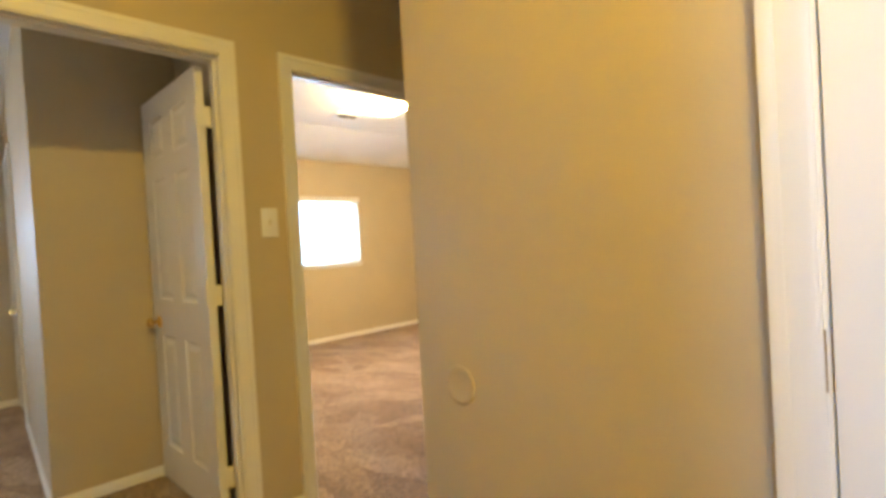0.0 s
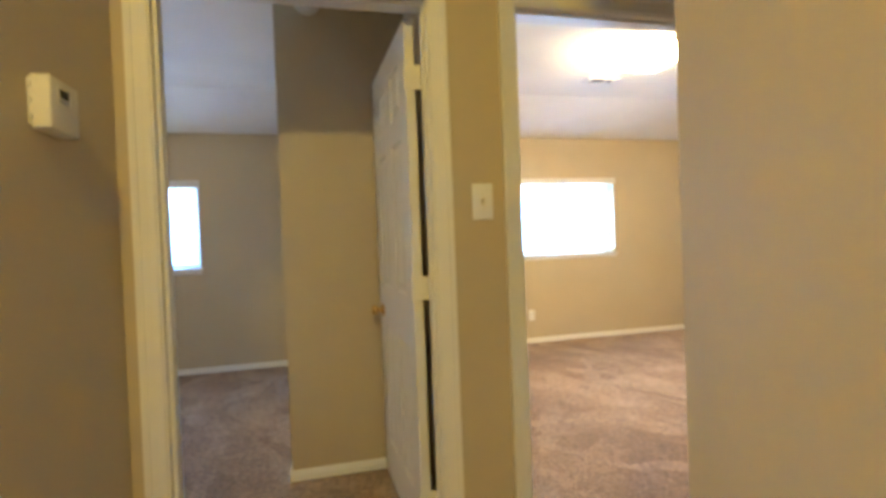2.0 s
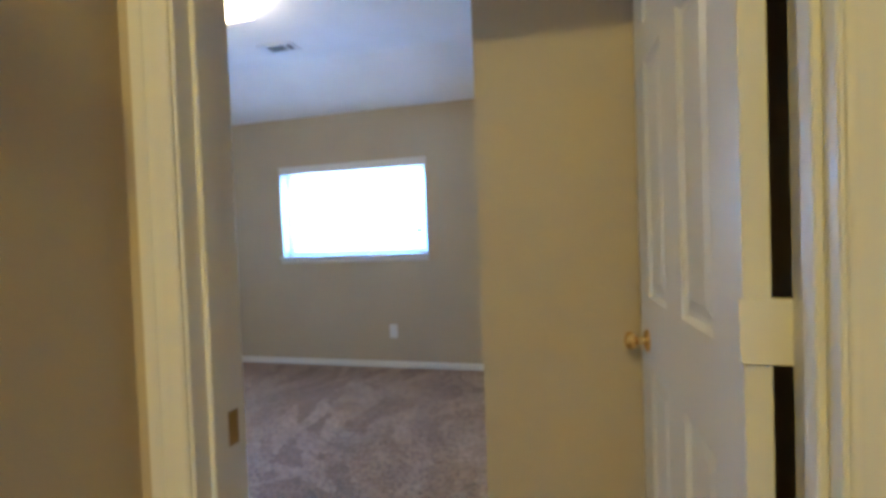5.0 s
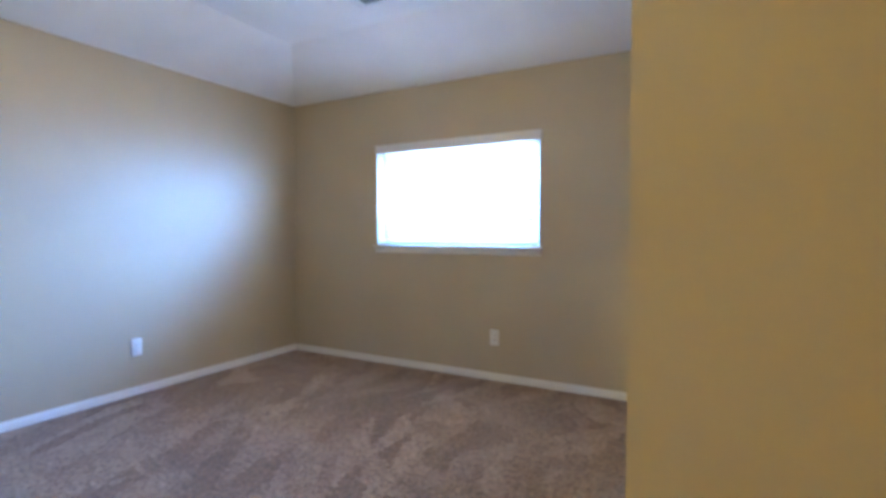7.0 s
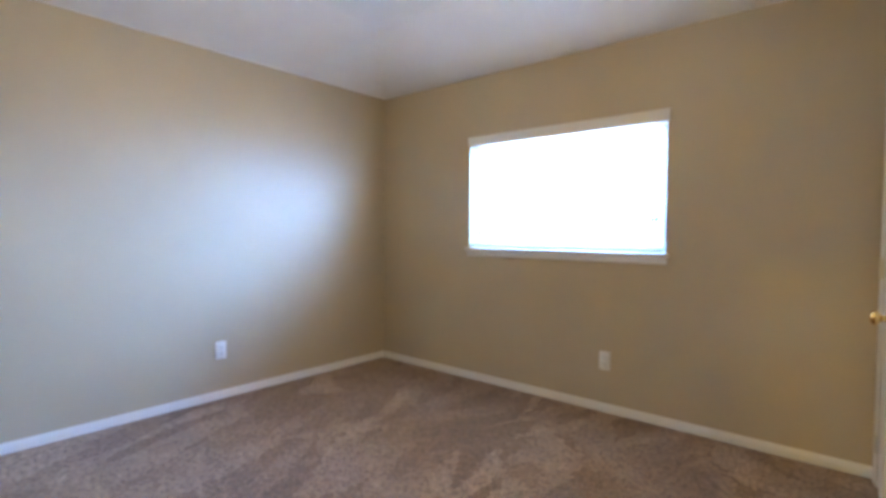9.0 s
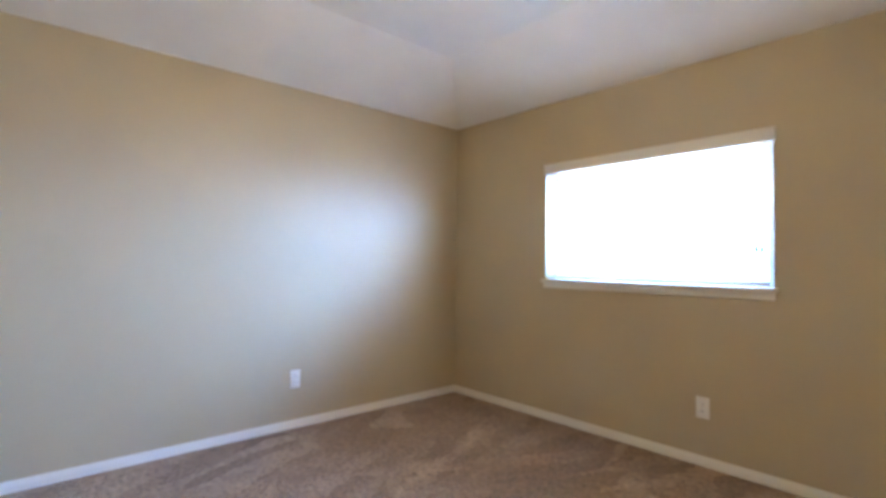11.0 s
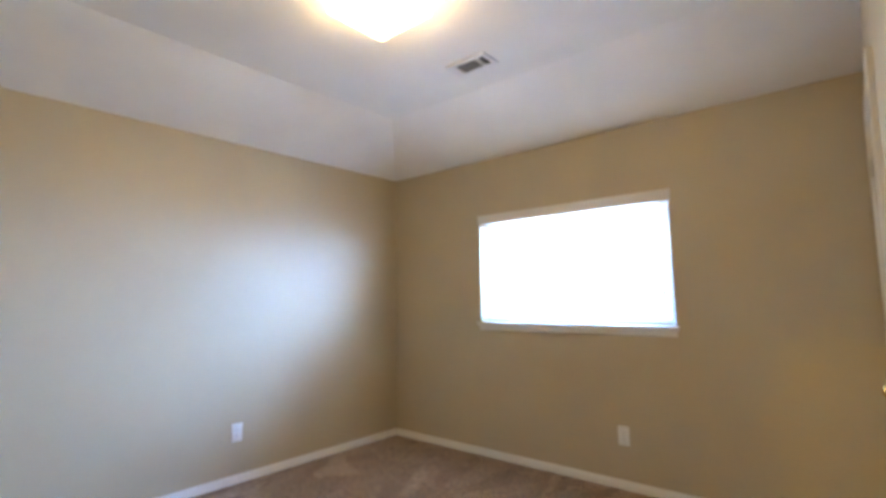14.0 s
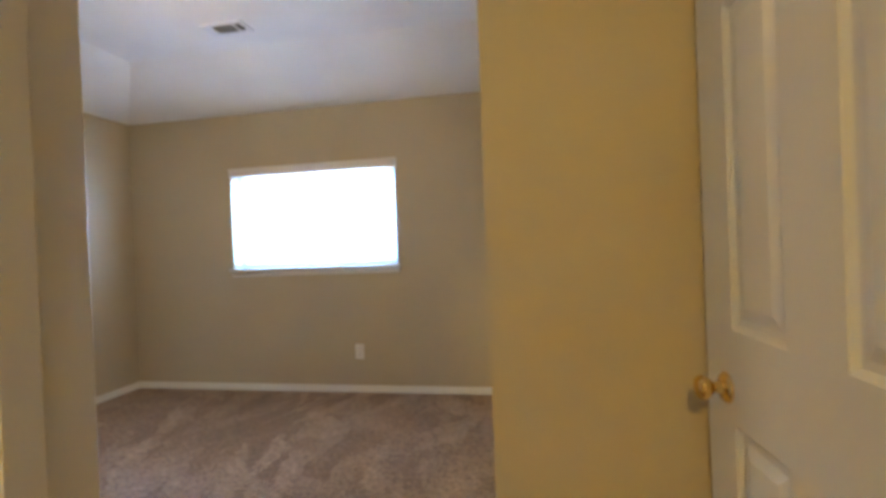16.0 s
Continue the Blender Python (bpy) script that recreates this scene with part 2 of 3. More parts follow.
wall("wall_between_bedrooms", grid_wall(T, FAR, 0.02, 0.14, 0, TOP, [], "y"))
wall("wall_right_bedroom", grid_wall(T, FAR, 4.07, 4.19, 0, TOP, [], "y"))
wall("wall_hall_left", grid_wall(-2.42, 0, HALL_L - T, HALL_L, 0, TOP, [], "y"))
wall("wall_hall_right", grid_wall(-5.72, CORNER, HALL_R, HALL_R + T, 0, TOP, [(C0 - J, C1 + J, -1, DOOR_H + J)], "y"))
wall("wall_side_hall", grid_wall(HALL_R + T, 2.4, CORNER - T, CORNER, 0, TOP, [], "x"))
wall("wall_side_hall_end", grid_wall(CORNER, 0, 2.4, 2.52, 0, TOP, [], "y"))
# unseen living room shell, laid out to cut the daylight on the hall wall
wall("wall_living_near", grid_wall(-3.4, HALL_L - T, -2.42, -2.30, 0, TOP, [], "x"))
wall("wall_living_window", grid_wall(-5.72, -2.42, -3.52, -3.4, 0, TOP, [(-3.97, -3.43, 0.8, 2.1)], "y"))
wall("wall_living_back", grid_wall(-3.52, HALL_R, -5.84, -5.72, 0, TOP, [], "x"))
wall("wall_behind_closet_door", grid_wall(-2.95, -1.8, HALL_R + 0.6, HALL_R + 0.7, 0, TOP, [], "y"))


def vaulted_ceiling(name, x_low, x_rise, x_end, rise_y, label):
    """Flat in the middle, sloping down to the outer side wall and to the far wall."""
    lo, hi, up = 2.315, CEIL, 2.85
    y0, y1, y2 = T - 0.05, rise_y, FAR + 0.05
    slope = (hi - lo) / (FAR - y1)
    end = lo - slope * 0.05
    bm = bmesh.new()
    a = [bm.verts.new(p) for p in ((x_rise, y0, hi), (x_end, y0, hi), (x_end, y1, hi), (x_rise, y1, hi))]
    b = [bm.verts.new(p) for p in ((x_low, y0, end), (x_low, y2, end), (x_end, y2, end))]
    t = [bm.verts.new(p) for p in ((x_low, y0, up), (x_end, y0, up), (x_end, y2, up), (x_low, y2, up))]
    bm.faces.new(a)
    bm.faces.new([b[0], a[0], a[3], b[1]])
    bm.faces.new([a[3], a[2], b[2], b[1]])
    bm.faces.new(t)
    bm.faces.new([t[0], t[1], a[1], a[0], b[0]])
    bm.faces.new([t[1], t[2], b[2], a[2], a[1]])
    bm.faces.new([t[2], t[3], b[1], b[2]])
    bm.faces.new([t[3], t[0], b[0], b[1]])
    return structure(solid(name, bm, CEILING), label, "ceiling")


vaulted_ceiling("ceiling_bedroom", LEFT_A - 0.05, -3.27, 0.07, 2.72, "white bedroom ceiling with sloped edges round a flat middle")
vaulted_ceiling("ceiling_second_bedroom", 4.12, 3.30, 0.09, 2.60, "white second bedroom ceiling with sloped edges")
structure(solid("ceiling_hall", box(-3.5, 2.5, -5.8, 0.03, 2.85, 3.02), CEILING), "flat white hall ceiling", "ceiling")

BASE_PROFILE = [(0, 0), (0.014, 0), (0.014, 0.048), (0.012, 0.058), (0.008, 0.063), (0.006, 0.072), (0, 0.075)]


def baseboard(x0, y0, x1, y1, nx, ny):
    """A run of white skirting; (nx, ny) points into the room."""
    f = [lambda d, z, x=x, y=y: (x + nx * d, y + ny * d, z) for x, y in ((x0, y0), (x1, y1))]
    return structure(solid("baseboard", sweep(BASE_PROFILE, f), TRIM, True), "white painted baseboard along the carpet", "baseboard")


CW = 0.062
baseboard(LEFT_A, T, LEFT_A, FAR, 1, 0)
baseboard(LEFT_A, FAR, RIGHT_A, FAR, 0, -1)
baseboard(RIGHT_A, NOOK + 0.0005, RIGHT_A, 2.58 - CW, -1, 0)
baseboard(RIGHT_A - 0.014, NOOK, 0.02, NOOK, 0, -1)
baseboard(0.02, T, 0.02, NOOK, -1, 0)
baseboard(LEFT_A, T, A0 - CW - 0.01, T, 0, 1)
baseboard(0.14, FAR, 4.07, FAR, 0, -1)
baseboard(4.07, T, 4.07, FAR, -1, 0)
baseboard(0.14, T, 0.14, FAR, 1, 0)
baseboard(HALL_L, -2.42, HALL_L, 0, 1, 0)
baseboard(HALL_R, C1 + CW + 0.01, HALL_R, CORNER + 0.014, -1, 0)
baseboard(HALL_R - 0.014, CORNER, 2.4, CORNER, 0, 1)
baseboard(A1 + CW + 0.006, 0, B0 - CW - 0.006, 0, 0, -1)
baseboard(B1 + CW + 0.006, 0, 2.4, 0, 0, -1)

# ---- doors ----
CASING = [(0, 0), (0.062, 0), (0.062, 0.018), (0.055, 0.019), (0.045, 0.016), (0.041, 0.012), (0.027, 0.011), (0.020, 0.008), (0.009, 0.010), (0.003, 0.009), (0, 0.006)]


def casing(a0, a1, h, place):
    """Moulded casing on three sides of an opening; place(a, z, d) lies d off the wall."""
    a0, a1, h = a0 - 0.006, a1 + 0.006, h + 0.006
    return sweep(CASING, [lambda u, d: place(a0 - u, 0, d), lambda u, d: place(a0 - u, h + u, d),
                          lambda u, d: place(a1 + u, h + u, d), lambda u, d: place(a1 + u, 0, d)])


KNOB = [(0, 0), (0.031, 0), (0.031, 0.004), (0.026, 0.009), (0.013, 0.011), (0.011, 0.024), (0.014, 0.030), (0.021, 0.035), (0.0245, 0.044),
        (0.0235, 0.051), (0.018, 0.057), (0.009, 0.060), (0, 0.0605)]


def six_panel_leaf(door, name, w, h, m):
    """A moulded six-panel leaf with its hinge edge at the origin, running along x."""
    th = 0.035
    st, mid = 0.125, 0.135
    px = [(st, w / 2 - mid / 2), (w / 2 + mid / 2, w - st)]
    pz = [(0.22, 0.80), (0.985, 1.60), (1.70, h - 0.115)]
    holes = [(a, b, c, d) for a, b in px for c, d in pz]
    bm = grid_wall(0, w, -th / 2, th / 2, 0.030, h, holes, "x")
    leaf = part(name, bm, DOOR, door, "", False, m)
    for a, b, c, d in holes:
        pm = bmesh.new()
        for side in (-1, 1):
            y0, y1 = side * (th / 2 - 0.009), side * (th / 2 - 0.0015)
            loops = []
            for off, y in ((-0.001, side * (th / 2 - 0.002)), (0.010, y0), (0.022, y0), (0.045, y1)):
                loops.append([pm.verts.new(p) for p in ((a + off, y, c + off), (b - off, y, c + off), (b - off, y, d - off), (a + off, y, d - off))])
            for lo, hi in zip(loops, loops[1:]):
                for k in range(4):
                    pm.faces.new([lo[k], lo[(k + 1) % 4], hi[(k + 1) % 4], hi[k]])
            pm.faces.new(loops[-1])
        part("panel", pm, DOOR, leaf)
    return leaf


def knob_on(leaf, x, z, side):
    bm = lathe(KNOB)
    ob = part("knob", bm, BRASS, leaf, "polished brass round door knob", True)
    ob.matrix_basis = pose(x, side * 0.0175, z, -90 * side, 0, 0)
    return ob


def hinge(door, x, y, z, mat=CREAM, label="painted butt hinge"):
    bm = box(-0.034, 0.034, -0.0015, 0.0015, -0.045, 0.045, 0.0008, 1)
    for k in range(5):
        c = bmesh.ops.create_cone(bm, cap_ends=True, segments=10, radius1=0.0065, radius2=0.0065, depth=0.0172)
        bmesh.ops.translate(bm, verts=c["verts"], vec=(0.012, 0.006, -0.036 + k * 0.018))
    return part("hinge", bm, mat, door, label, True, pose(x, y, z))


def lining(door, place_box, a0, a1, h, d0, d1):
    """Jambs, head and stops of an opening."""
    for name, x0, x1, z0, z1 in (("jamb", a0 - J + 0.002, a0, 0, h), ("jamb", a1, a1 + J - 0.002, 0, h), ("head_jamb", a0 - J + 0.002, a1 + J - 0.002, h, h + J - 0.002)):
        part(name, place_box(x0, x1, d0 - 0.002, d1 + 0.002, z0, z1), TRIM, door)
    s0, s1 = d0 + 0.030, d0 + 0.066
    for x0, x1, z0, z1 in ((a0, a0 + 0.011, 0, h - 0.011), (a1 - 0.011, a1, 0, h - 0.011), (a0, a1, h - 0.011, h)):
        part("door_stop", place_box(x0, x1, s0, s1, z0, z1), TRIM, door)


def empty(name, x=0, y=0, z=0):
    ob = new(name)
    ob.location = (x, y, z)
    return ob


def x_box(x0, x1, d0, d1, z0, z1):
    return box(x0, x1, d0, d1, z0, z1, 0.002, 1)


def y_box(x0, x1, d0, d1, z0, z1):
    return box(d0, d1, x0, x1, z0, z1, 0.002, 1)


# bedroom door, open into the room
door_1 = structure(empty("door_1"), "white six-panel bedroom door standing open, brass knobs, moulded casing", "door")
part("casing", casing(A0, A1, DOOR_H, lambda a, z, d: (a, -d, z)), TRIM, door_1, "white moulded casing", True)
part("casing", casing(A0, A1, DOOR_H, lambda a, z, d: (a, T + d, z)), TRIM, door_1, "white moulded casing", True)
lining(door_1, x_box, A0, A1, DOOR_H, 0, T)
leaf = six_panel_leaf(door_1, "leaf", 0.755, 2.015, pose(-0.103, T + 0.008, 0, 0, 0, 93.2))
knob_on(leaf, 0.662, 0.865, 1)
knob_on(leaf, 0.662, 0.865, -1)
part("latch_plate", box(0.7545, 0.757, -0.012, 0.012, 0.835, 0.895, 0.001, 1), BRASS, leaf, "brass latch plate")
for hz in (0.22, 1.022, 1.80):
    hinge(door_1, A1 - 0.029, T + 0.003, hz, DOOR)
part("strike_plate", box(A0 + 0.0005, A0 + 0.0025, 0.072, 0.100, 0.82, 0.88, 0.0008, 1), OLD_BRASS, door_1, "dull brass strike plate")

# second bedroom opening
door_2 = structure(empty("door_2"), "white cased doorway to the second bedroom with brass strike", "doorway")
part("casing", casing(B0, B1, DOOR_H, lambda a, z, d: (a, -d, z)), TRIM, door_2, "white moulded casing", True)
part("casing", casing(B0, B1, DOOR_H, lambda a, z, d: (a, T + d, z)), TRIM, door_2, "white moulded casing", True)
lining(door_2, x_box, B0, B1, DOOR_H, 0, T)
part("strike_plate", box(B1 - 0.0025, B1 - 0.0005, 0.072, 0.100, 0.87, 0.93, 0.0008, 1), OLD_BRASS, door_2, "dull brass strike plate")

# hall door, shut
door_3 = structure(empty("door_3"), "white six-panel hall closet door, shut, painted hinges", "door")
part("casing", casing(C0, C1, DOOR_H, lambda a, z, d: (HALL_R - d, a, z)), TRIM, door_3, "white moulded casing", True)
lining(door_3, y_box, C0, C1, DOOR_H, HALL_R, HALL_R + T)
leaf = six_panel_leaf(door_3, "leaf", C1 - C0 - 0.007, 2.015, pose(HALL_R + 0.0195, C1 - 0.0035, 0, 0, 0, -90))
knob_on(leaf, 0.74, 0.915, -1)
for hz in (0.22, 1.0, 1.80):
    ob = hinge(door_3, HALL_R + 0.001, C1 - 0.002, hz, OLD_BRASS, "dull brass butt hinge")
    ob.matrix_basis = pose(HALL_R + 0.006, C1 - 0.002, hz, 0, 0, 90)

# closet door of the bedroom, shut, seen almost edge-on
door_4 = structure(empty("door_4"), "white closet door, shut, with brass knob", "door")
part("casing", casing(2.58 + J, 3.34 - J, DOOR_H - J, lambda a, z, d: (RIGHT_A - d, a, z)), TRIM, door_4, "white moulded casing", True)
lining(door_4, y_box, 2.58 + J, 3.34 - J, DOOR_H - J, RIGHT_A, RIGHT_A + T)
leaf = six_panel_leaf(door_4, "leaf", 0.718, 2.0, pose(RIGHT_A + 0.0165, 3.319, 0, 0, 0, -90))
knob_on(leaf, 0.655, 0.865, -1)
for hz in (0.22, 1.0, 1.80):
    ob = hinge(door_4, 0, 0, hz)
    ob.matrix_basis = pose(RIGHT_A - 0.010, 3.319, hz, 0, 0, 90)

# ---- windows ----


def window(name, x0, x1, z0, z1, label):
    """Vinyl slider in a drywall reveal, with stool, apron and lowered two-inch blinds."""
    w = structure(empty(name, (x0 + x1) / 2, FAR, z0), label, "window")
    inv = Matrix.Translation((-(x0 + x1) / 2, -FAR, -z0))

    def piece(pname, bm, mat, plabel="", smooth=False):
        return part(pname, bm, mat, w, plabel, smooth, inv)

    y = FAR + 0.11
    f = 0.055
    for n, b in (("frame_side", (x0, x0 + f, z0, z1)), ("frame_side", (x1 - f, x1, z0, z1)), ("frame_rail", (x0 + f, x1 - f, z0, z0 + f)), ("frame_rail", (x0 + f, x1 - f, z1 - f, z1))):
        piece(n, box(b[0], b[1], y, y + 0.045, b[2], b[3], 0.003, 1), VINYL)
    for a, b in ((x0 + f, x1 - f),):
        g = piece("pane", box(a, b, y + 0.02, y + 0.024, z0 + f, z1 - f), GLASS, "clear window pane")
        g.visible_shadow = False
    # stool and apron
    bm = box(x0 - 0.025, x1 + 0.02, FAR - 0.030, FAR + 0.002, z0 - 0.006, z0 + 0.018, 0.006, 3)
    add_box(bm, x0 + 0.001, x1 - 0.001, FAR - 0.01, FAR + 0.11, z0 - 0.004, z0 + 0.016)
    piece("sill", bm, TRIM, "white painted window stool", True)
    piece("apron", box(x0 - 0.012, x1 + 0.008, FAR - 0.014, FAR + 0.001, z0 - 0.045, z0 - 0.006, 0.004, 2), TRIM, "white apron moulding", True)
    return w


def blinds(x0, x1, z0, z1):
    b = tagged(empty("window_blinds", (x0 + x1) / 2, FAR, z0), "white faux-wood blinds lowered and open in the bright window", "blinds", "bedroom window blinds")
    inv = Matrix.Translation((-(x0 + x1) / 2, -FAR, -z0))
    val = box(x0 - 0.003, x1 + 0.012, FAR - 0.022, FAR - 0.006, z1 - 0.05, z1 + 0.02, 0.004, 2)
    add_box(val, x1 + 0.002, x1 + 0.012, FAR - 0.012, FAR - 0.001, z1 - 0.05, z1 + 0.02, 0.002, 1)
    add_box(val, x0 - 0.006, x1 + 0.015, FAR - 0.027, FAR - 0.022, z1 + 0.006, z1 + 0.018, 0.002, 2)
    part("valance", val, TRIM, b, "white blind valance", True, inv)
    part("head_rail", box(x0 + 0.012, x1 - 0.012, FAR + 0.004, FAR + 0.052, z1 - 0.05, z1 - 0.004, 0.002, 1), VINYL, b, "", False, inv)
    n = 17
    prof = [(-0.025, 0.0), (-0.0125, 0.0022), (0, 0.003), (0.0125, 0.0022), (0.025, 0.0), (0.025, -0.0025), (0, 0.0003), (-0.025, -0.0025)]
    sl = sweep(prof, [lambda d, z, a=a: (a, d, z) for a in (-(x1 - x0) / 2 + 0.012, (x1 - x0) / 2 - 0.036)])
    me = mesh_of("slat", sl, SLAT, True)
    lo, hi = z0 + 0.062, z1 - 0.075
    for k in range(n):
        s = new("slat", me)
        s.parent = b
        s.matrix_basis = pose(0, 0.030, lo + (hi - lo) * k / (n - 1) - z0, 5, 0, 0)
    part("bottom_rail", box(x0 + 0.012, x1 - 0.018, FAR + 0.006, FAR + 0.054, z0 + 0.026, z0 + 0.044, 0.003, 2), VINYL, b, "white bottom rail", True, inv)
    for fx in (0.12, 0.5, 0.88):
        cx = x0 + (x1 - x0) * fx
        cb = bmesh.new()
        for yy in (FAR + 0.002, FAR + 0.058):
            add_box(cb, cx - 0.001, cx + 0.001, yy - 0.001, yy + 0.001, z0 + 0.03, z1 - 0.05)
        part("ladder_cord", cb, CORD, b, "", False, inv)
    for dx in (0.0, 0.026):
        cord = lathe([(0, 0.034), (0.0012, 0.034), (0.0012, 0.56), (0, 0.56)], 8)
        held = part("pull_cord", cord, CORD, b, "white pull cord", True, inv @ pose(x1 - 0.075 + dx, FAR - 0.012, z0 + 0.20))
        part("tassel", lathe([(0, 0), (0.010, 0.003), (0.011, 0.018), (0.004, 0.034), (0, 0.036)], 12), TASSEL, held, "grey plastic cord tassel", True)
    return b


window("window_1", *WIN_A, "bright bedroom window with white stool and apron")
window("window_2", *WIN_B, "bright second bedroom window with white stool and apron")
blinds(*WIN_A)
blinds(*WIN_B)


# out of view; narrowed and placed so daylight washes the hall door
def living_window():
    w = structure(empty("window_3", -3.46, -3.70, 0.8), "unseen living room window with white vinyl frame, added as daylight source", "window")
    inv = Matrix.Translation((3.46, 3.70, -0.8))
    for b in ((-3.97, -3.92, 0.8, 2.1), (-3.48, -3.43, 0.8, 2.1), (-3.92, -3.48, 0.8, 0.85), (-3.92, -3.48, 2.05, 2.1)):
        part("frame_side", box(-3.50, -3.44, b[0], b[1], b[2], b[3], 0.003, 1), VINYL, w, "", False, inv)
    g = part("pane", box(-3.482, -3.478, -3.92, -3.48, 0.85, 2.05), GLASS, w, "clear window pane", False, inv)
    g.visible_shadow = False


living_window()

def sky_backdrop():
    """Glowing panel that stands in for the sky beyond the bedroom windows."""
    m = bpy.data.materials.new("sky_glow_panel")
    m.use_nodes = True
    e = node(m, "ShaderNodeEmission")
    e.inputs["Color"].default_value = (0.23, 0.47, 1.0, 1)
    # glow graded along x, so the left walls catch more light than the right
    g = node(m, "ShaderNodeNewGeometry")
    sp = node(m, "ShaderNodeSeparateXYZ")
    link(m, g.outputs["Position"], sp.inputs[0])
    mr = node(m, "ShaderNodeMapRange")
    for k, value in zip((1, 2, 3, 4), (-9.0, 12.0, 12.0, 230.0)):
        mr.inputs[k].default_value = value
    link(m, sp.outputs[0], mr.inputs[0])
    link(m, mr.outputs[0], e.inputs["Strength"])
    link(m, e.outputs[0], m.node_tree.nodes["Material Output"].inputs["Surface"])
    return structure(solid("backdrop", box(-10, 17, 9.4, 9.5, 0.8, 4.2), m), "glowing panel standing in for the sky beyond the windows", "sky")


sky_backdrop()

# ---- fixtures ----


def square_lamp(x, y, z, half, glow, label):
    """Flush square lamp: metal pan with a deep frosted glass box hung under it."""
    lamp = tagged(empty("ceiling_lamp", x, y, z), label, "ceiling lamp", "bedroom ceiling lamps")
    part("pan", box(-half * 1.03, half * 1.03, -half * 1.03, half * 1.03, -0.022, -0.001, 0.004, 2), VENT_WHITE, lamp, "white metal pan")
    bm = bmesh.new()
    n = 12
    rows = []
    for k, (grow, drop) in enumerate(((0.97, -0.0225), (1.0, -0.045), (1.0, -0.080), (0.998, -0.099), (0.98, -0.105), (0.5, -0.106))):
        ring = []
        for side in range(4):
            for i in range(n):
                u = 2 * i / n - 1
                px, py = ((u, -1), (1, u), (-u, 1), (-1, -u))[side]
                ring.append(bm.verts.new((px * half * grow, py * half * grow, drop)))
        rows.append(ring)
    for a, b in zip(rows, rows[1:]):
        for i in range(4 * n):
            j = (i + 1) % (4 * n)
            bm.faces.new([a[i], a[j], b[j], b[i]])
    bm.faces.new(rows[-1])
    part("glass_shade", bm, glow, lamp, "lit frosted square glass shade", True)
    return lamp


square_lamp(-2.205, 1.63, CEIL, 0.155, LIT_ROOM, "square frosted glass ceiling lamp, lit warm, under the bedroom ceiling")
square_lamp(1.90, 1.42, CEIL, 0.18, LIT_SECOND, "square frosted glass ceiling lamp, lit warm, in the second bedroom")


def hall_lamp(x, y, z):
    lamp = tagged(empty("hall_ceiling_lamp", x, y, z), "round opal glass flush lamp, lit warm, on the hall ceiling", "ceiling lamp")
    part("pan", lathe([(0, -0.001), (0.11, -0.001), (0.115, -0.012), (0.10, -0.022), (0, -0.022)], 32), VENT_WHITE, lamp, "white metal pan", True)
    part("glass_bowl", lathe([(0.095, -0.0225), (0.10, -0.035), (0.092, -0.065), (0.06, -0.09), (0.02, -0.1), (0, -0.101)], 32), LIT_HALL, lamp, "lit opal glass bowl", True)


hall_lamp(-0.72, -2.62, 2.85)


def ceiling_vent(x, y, z, w, d, label):
    v = tagged(empty("ceiling_vent", x, y, z), label, "air vent", "ceiling registers")
    fr = bmesh.new()
    e = 0.028
    for b in ((-w / 2, w / 2, -d / 2, -d / 2 + e), (-w / 2, w / 2, d / 2 - e, d / 2), (-w / 2, -w / 2 + e + 0.03, -d / 2 + e, d / 2 - e), (w / 2 - e, w / 2, -d / 2 + e, d / 2 - e), (0.055, 0.07, -d / 2 + e, d / 2 - e)):
        add_box(fr, b[0], b[1], b[2], b[3], -0.012, -0.0005, 0.002, 1)
    part("frame", fr, VENT_WHITE, v, "white enamelled frame")
    # flat sheet under the ceiling, coloured as the shade of a duct
    part("duct", box(-w / 2 + 0.03, w / 2 - 0.02, -d / 2 + 0.02, d / 2 - 0.02, -0.0015, -0.0003), DARK, v, "near-black sheet standing in for shade behind the louvres")
    me = mesh_of("slat", box(-0.0008, 0.0008, -d / 2 + e, d / 2 - e, -0.006, 0.006), VENT_GREY)
    xx = -w / 2 + e + 0.04
    while xx < w / 2 - e - 0.006:
        if not 0.05 < xx < 0.075:
            s = new("slat", me)
            s.parent = v
            s.matrix_basis = pose(xx, 0, -0.0075, 0, 40 if xx < 0.06 else -40, 0)
        xx += 0.013
    return v


ceiling_vent(-2.305, 2.42, CEIL, 0.27, 0.15, "white ceiling register with grey louvres in the flat ceiling")
ceiling_vent(1.93, 2.12, CEIL, 0.29, 0.15, "white ceiling register near the lit lamp")


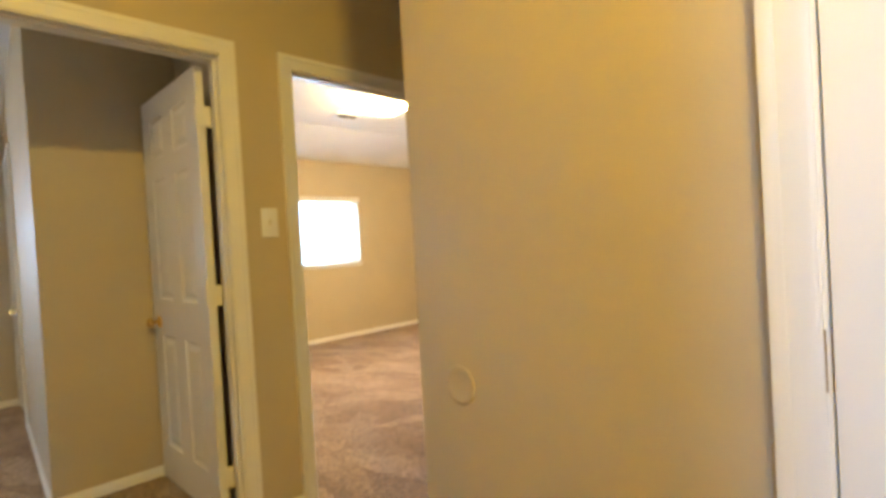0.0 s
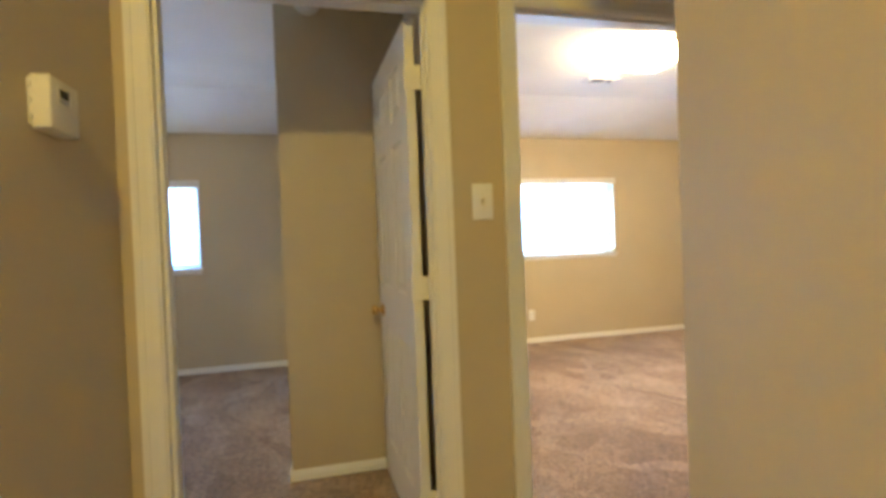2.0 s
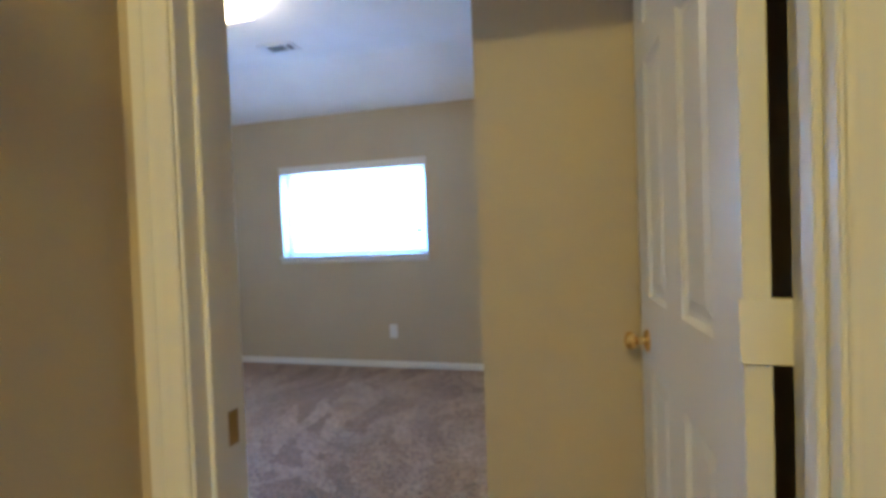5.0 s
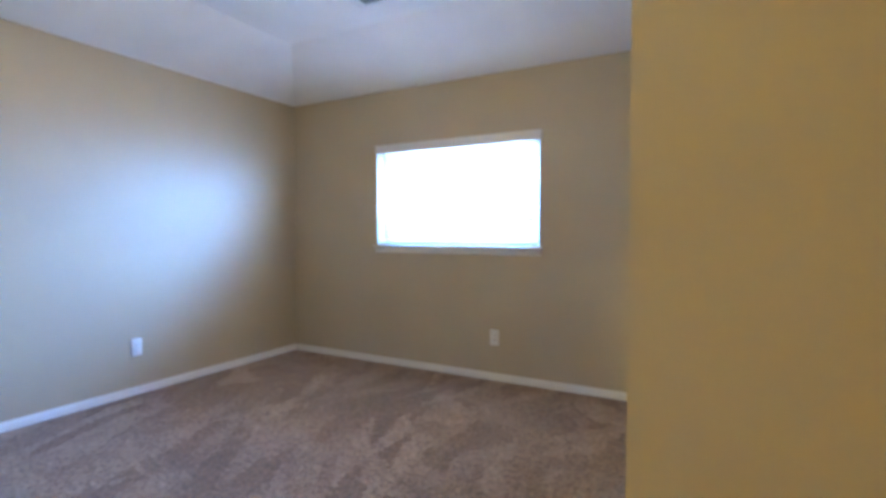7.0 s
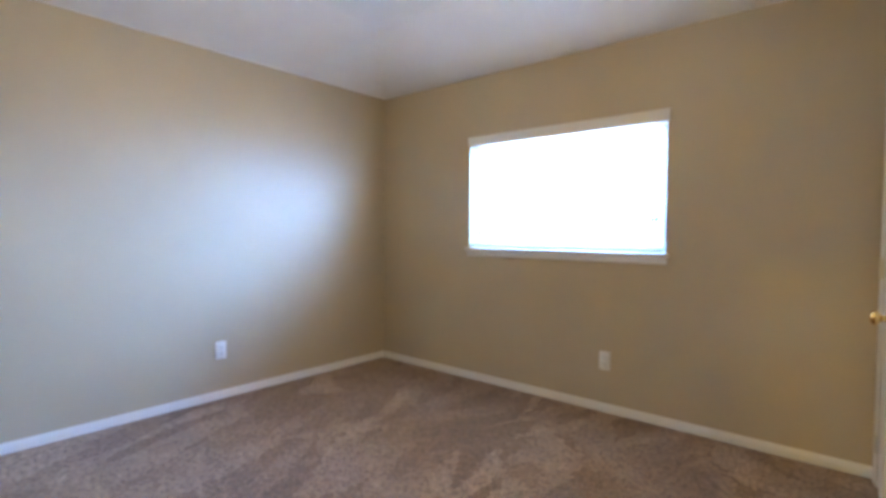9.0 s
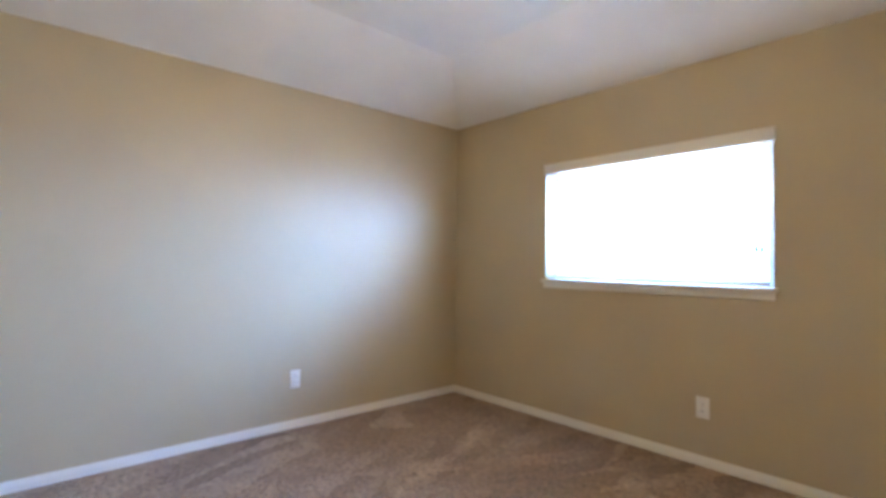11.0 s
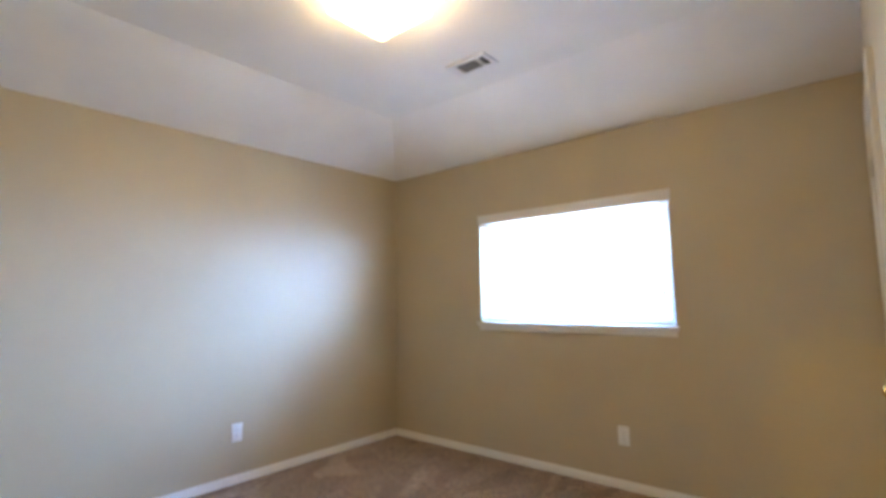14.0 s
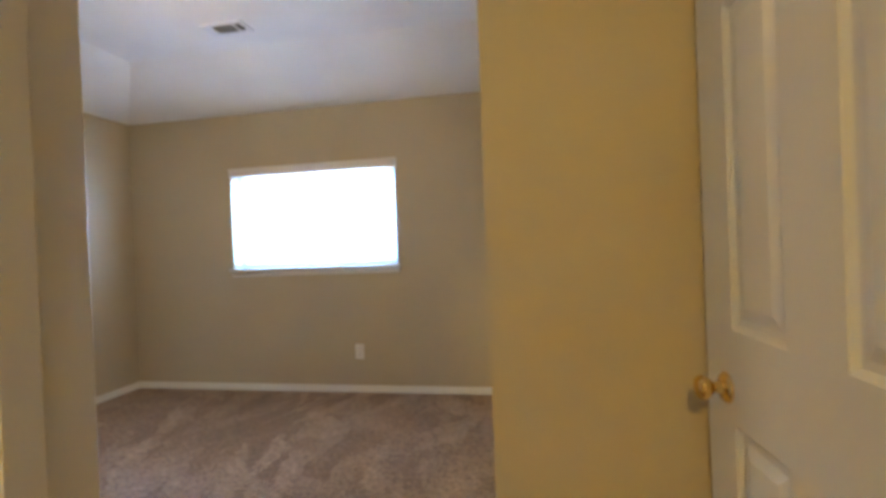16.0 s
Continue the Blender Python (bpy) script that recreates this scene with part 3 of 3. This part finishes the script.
def outlet(m, label):
    o = tagged(new("wall_outlet"), label, "outlet", "duplex outlets")
    o.matrix_basis = m
    part("plate", box(-0.036, 0.036, -0.006, 0, -0.059, 0.059, 0.003, 2), PLASTIC, o, "", True)
    for s in (-1, 1):
        r = box(-0.017, 0.017, -0.0085, -0.005, s * 0.0195 - 0.014, s * 0.0195 + 0.014, 0.003, 2)
        f = part("receptacle", r, PLASTIC, o, "", True)
        # slots are thin slabs on the face, their inner shade painted on
        for dx, hh in ((-0.0065, 0.0045), (0.0065, 0.0035)):
            part("slot", box(dx - 0.0012, dx + 0.0012, -0.0089, -0.0083, s * 0.0195 - hh + 0.003, s * 0.0195 + hh + 0.003), DARK, f)
        part("slot", box(-0.002, 0.002, -0.0089, -0.0083, s * 0.0195 - 0.010, s * 0.0195 - 0.006), DARK, f)
    part("screw", lathe([(0, 0.0072), (0.003, 0.0068), (0.0032, 0.005), (0, 0.005)], 10), PLASTIC, o, "", True, pose(0, 0, 0, 90, 0, 0))
    return o


outlet(pose(-1.925, FAR, 0.345), "white duplex outlet on the tan wall below the window")
outlet(pose(LEFT_A, 1.951, 0.348, 0, 0, 90), "white duplex outlet low on the long tan wall")
outlet(pose(1.80, FAR, 0.33), "white duplex outlet below the second bedroom window")


def light_switch(x, y, z):
    s = tagged(empty("light_switch", x, y, z), "white toggle light switch on the tan wall between the doorways", "light switch")
    part("plate", box(-0.038, 0.038, -0.007, 0, -0.064, 0.064, 0.003, 2), PLASTIC, s, "", True)
    part("collar", box(-0.0065, 0.0065, -0.0082, -0.006, -0.013, 0.013, 0.001, 1), CREAM, s)
    t = box(-0.0045, 0.0045, -0.020, 0, -0.005, 0.005, 0.0015, 2)
    part("toggle", t, CREAM, s, "", True, pose(0, -0.004, 0.001, -28, 0, 0))
    for dz in (-0.030, 0.030):
        part("screw", lathe([(0, 0.0085), (0.003, 0.008), (0.0034, 0.006), (0, 0.006)], 10), CREAM, s, "", True, pose(0, 0, dz, 90, 0, 0))


light_switch(0.116, 0, 1.328)


def thermostat(y, z):
    t = tagged(empty("thermostat", HALL_L, y, z), "cream plastic thermostat with dark display on the hall wall", "thermostat")
    part("back_plate", box(0, 0.009, -0.054, 0.056, -0.050, 0.050, 0.002, 2), CREAM, t, "", True)
    bm = box(0.009, 0.046, -0.060, 0.062, -0.056, 0.056, 0.003, 3)
    for v in bm.verts:
        if v.co.z < -0.04:
            v.co.z -= (0.046 - v.co.x) * 0.10
    part("body", bm, CREAM, t, "", True)
    bz = bmesh.new()
    for b in ((-0.030, 0.022, 0.036, 0.041), (-0.030, 0.022, 0.002, 0.006), (-0.030, -0.026, 0.006, 0.036), (0.018, 0.022, 0.006, 0.036)):
        add_box(bz, 0.0455, 0.0480, b[0], b[1], b[2], b[3], 0.0008, 1)
    part("bezel", bz, CREAM, t)
    part("display", box(0.0455, 0.0465, -0.026, 0.018, 0.016, 0.036), LCD, t, "dark liquid crystal display")
    part("label_strip", box(0.0455, 0.0463, -0.026, 0.018, 0.007, 0.013), VENT_GREY, t, "grey strip under the display")
    for k in range(3):
        part("tab", box(0.006, 0.012, -0.066, -0.058, -0.040 + k * 0.034, -0.028 + k * 0.034, 0.001, 1), CREAM, t)


thermostat(-0.397, 1.520)


def knob_bumper(y, z):
    ob = solid("wall_bumper", lathe([(0, 0), (0.050, 0), (0.050, 0.003), (0.047, 0.005), (0.038, 0.005), (0.034, 0.003), (0, 0.0025)], 40), WALL, True)
    ob.matrix_basis = pose(HALL_R, y, z, 0, -90, 0)
    return tagged(ob, "round wall protector disc painted tan like the wall", "wall bumper")


knob_bumper(-1.237, 0.838)


def smoke_detector(x, z):
    d = tagged(empty("smoke_detector", x, NOOK, z), "round white smoke detector high on the nook wall", "smoke detector")
    part("base", lathe([(0, 0), (0.062, 0), (0.064, 0.003), (0.064, 0.012), (0, 0.012)], 36), PLASTIC, d, "", True, pose(0, 0, 0, 90, 0, 0))
    part("cover", lathe([(0.060, 0.012), (0.060, 0.024), (0.054, 0.033), (0.040, 0.038), (0, 0.039)], 36), PLASTIC, d, "", True, pose(0, 0, 0, 90, 0, 0))
    part("test_button", lathe([(0.010, 0.039), (0.009, 0.041), (0, 0.0415)], 16), VENT_WHITE, d, "", True, pose(0, 0, -0.02, 90, 0, 0))


smoke_detector(-0.47, 2.415)
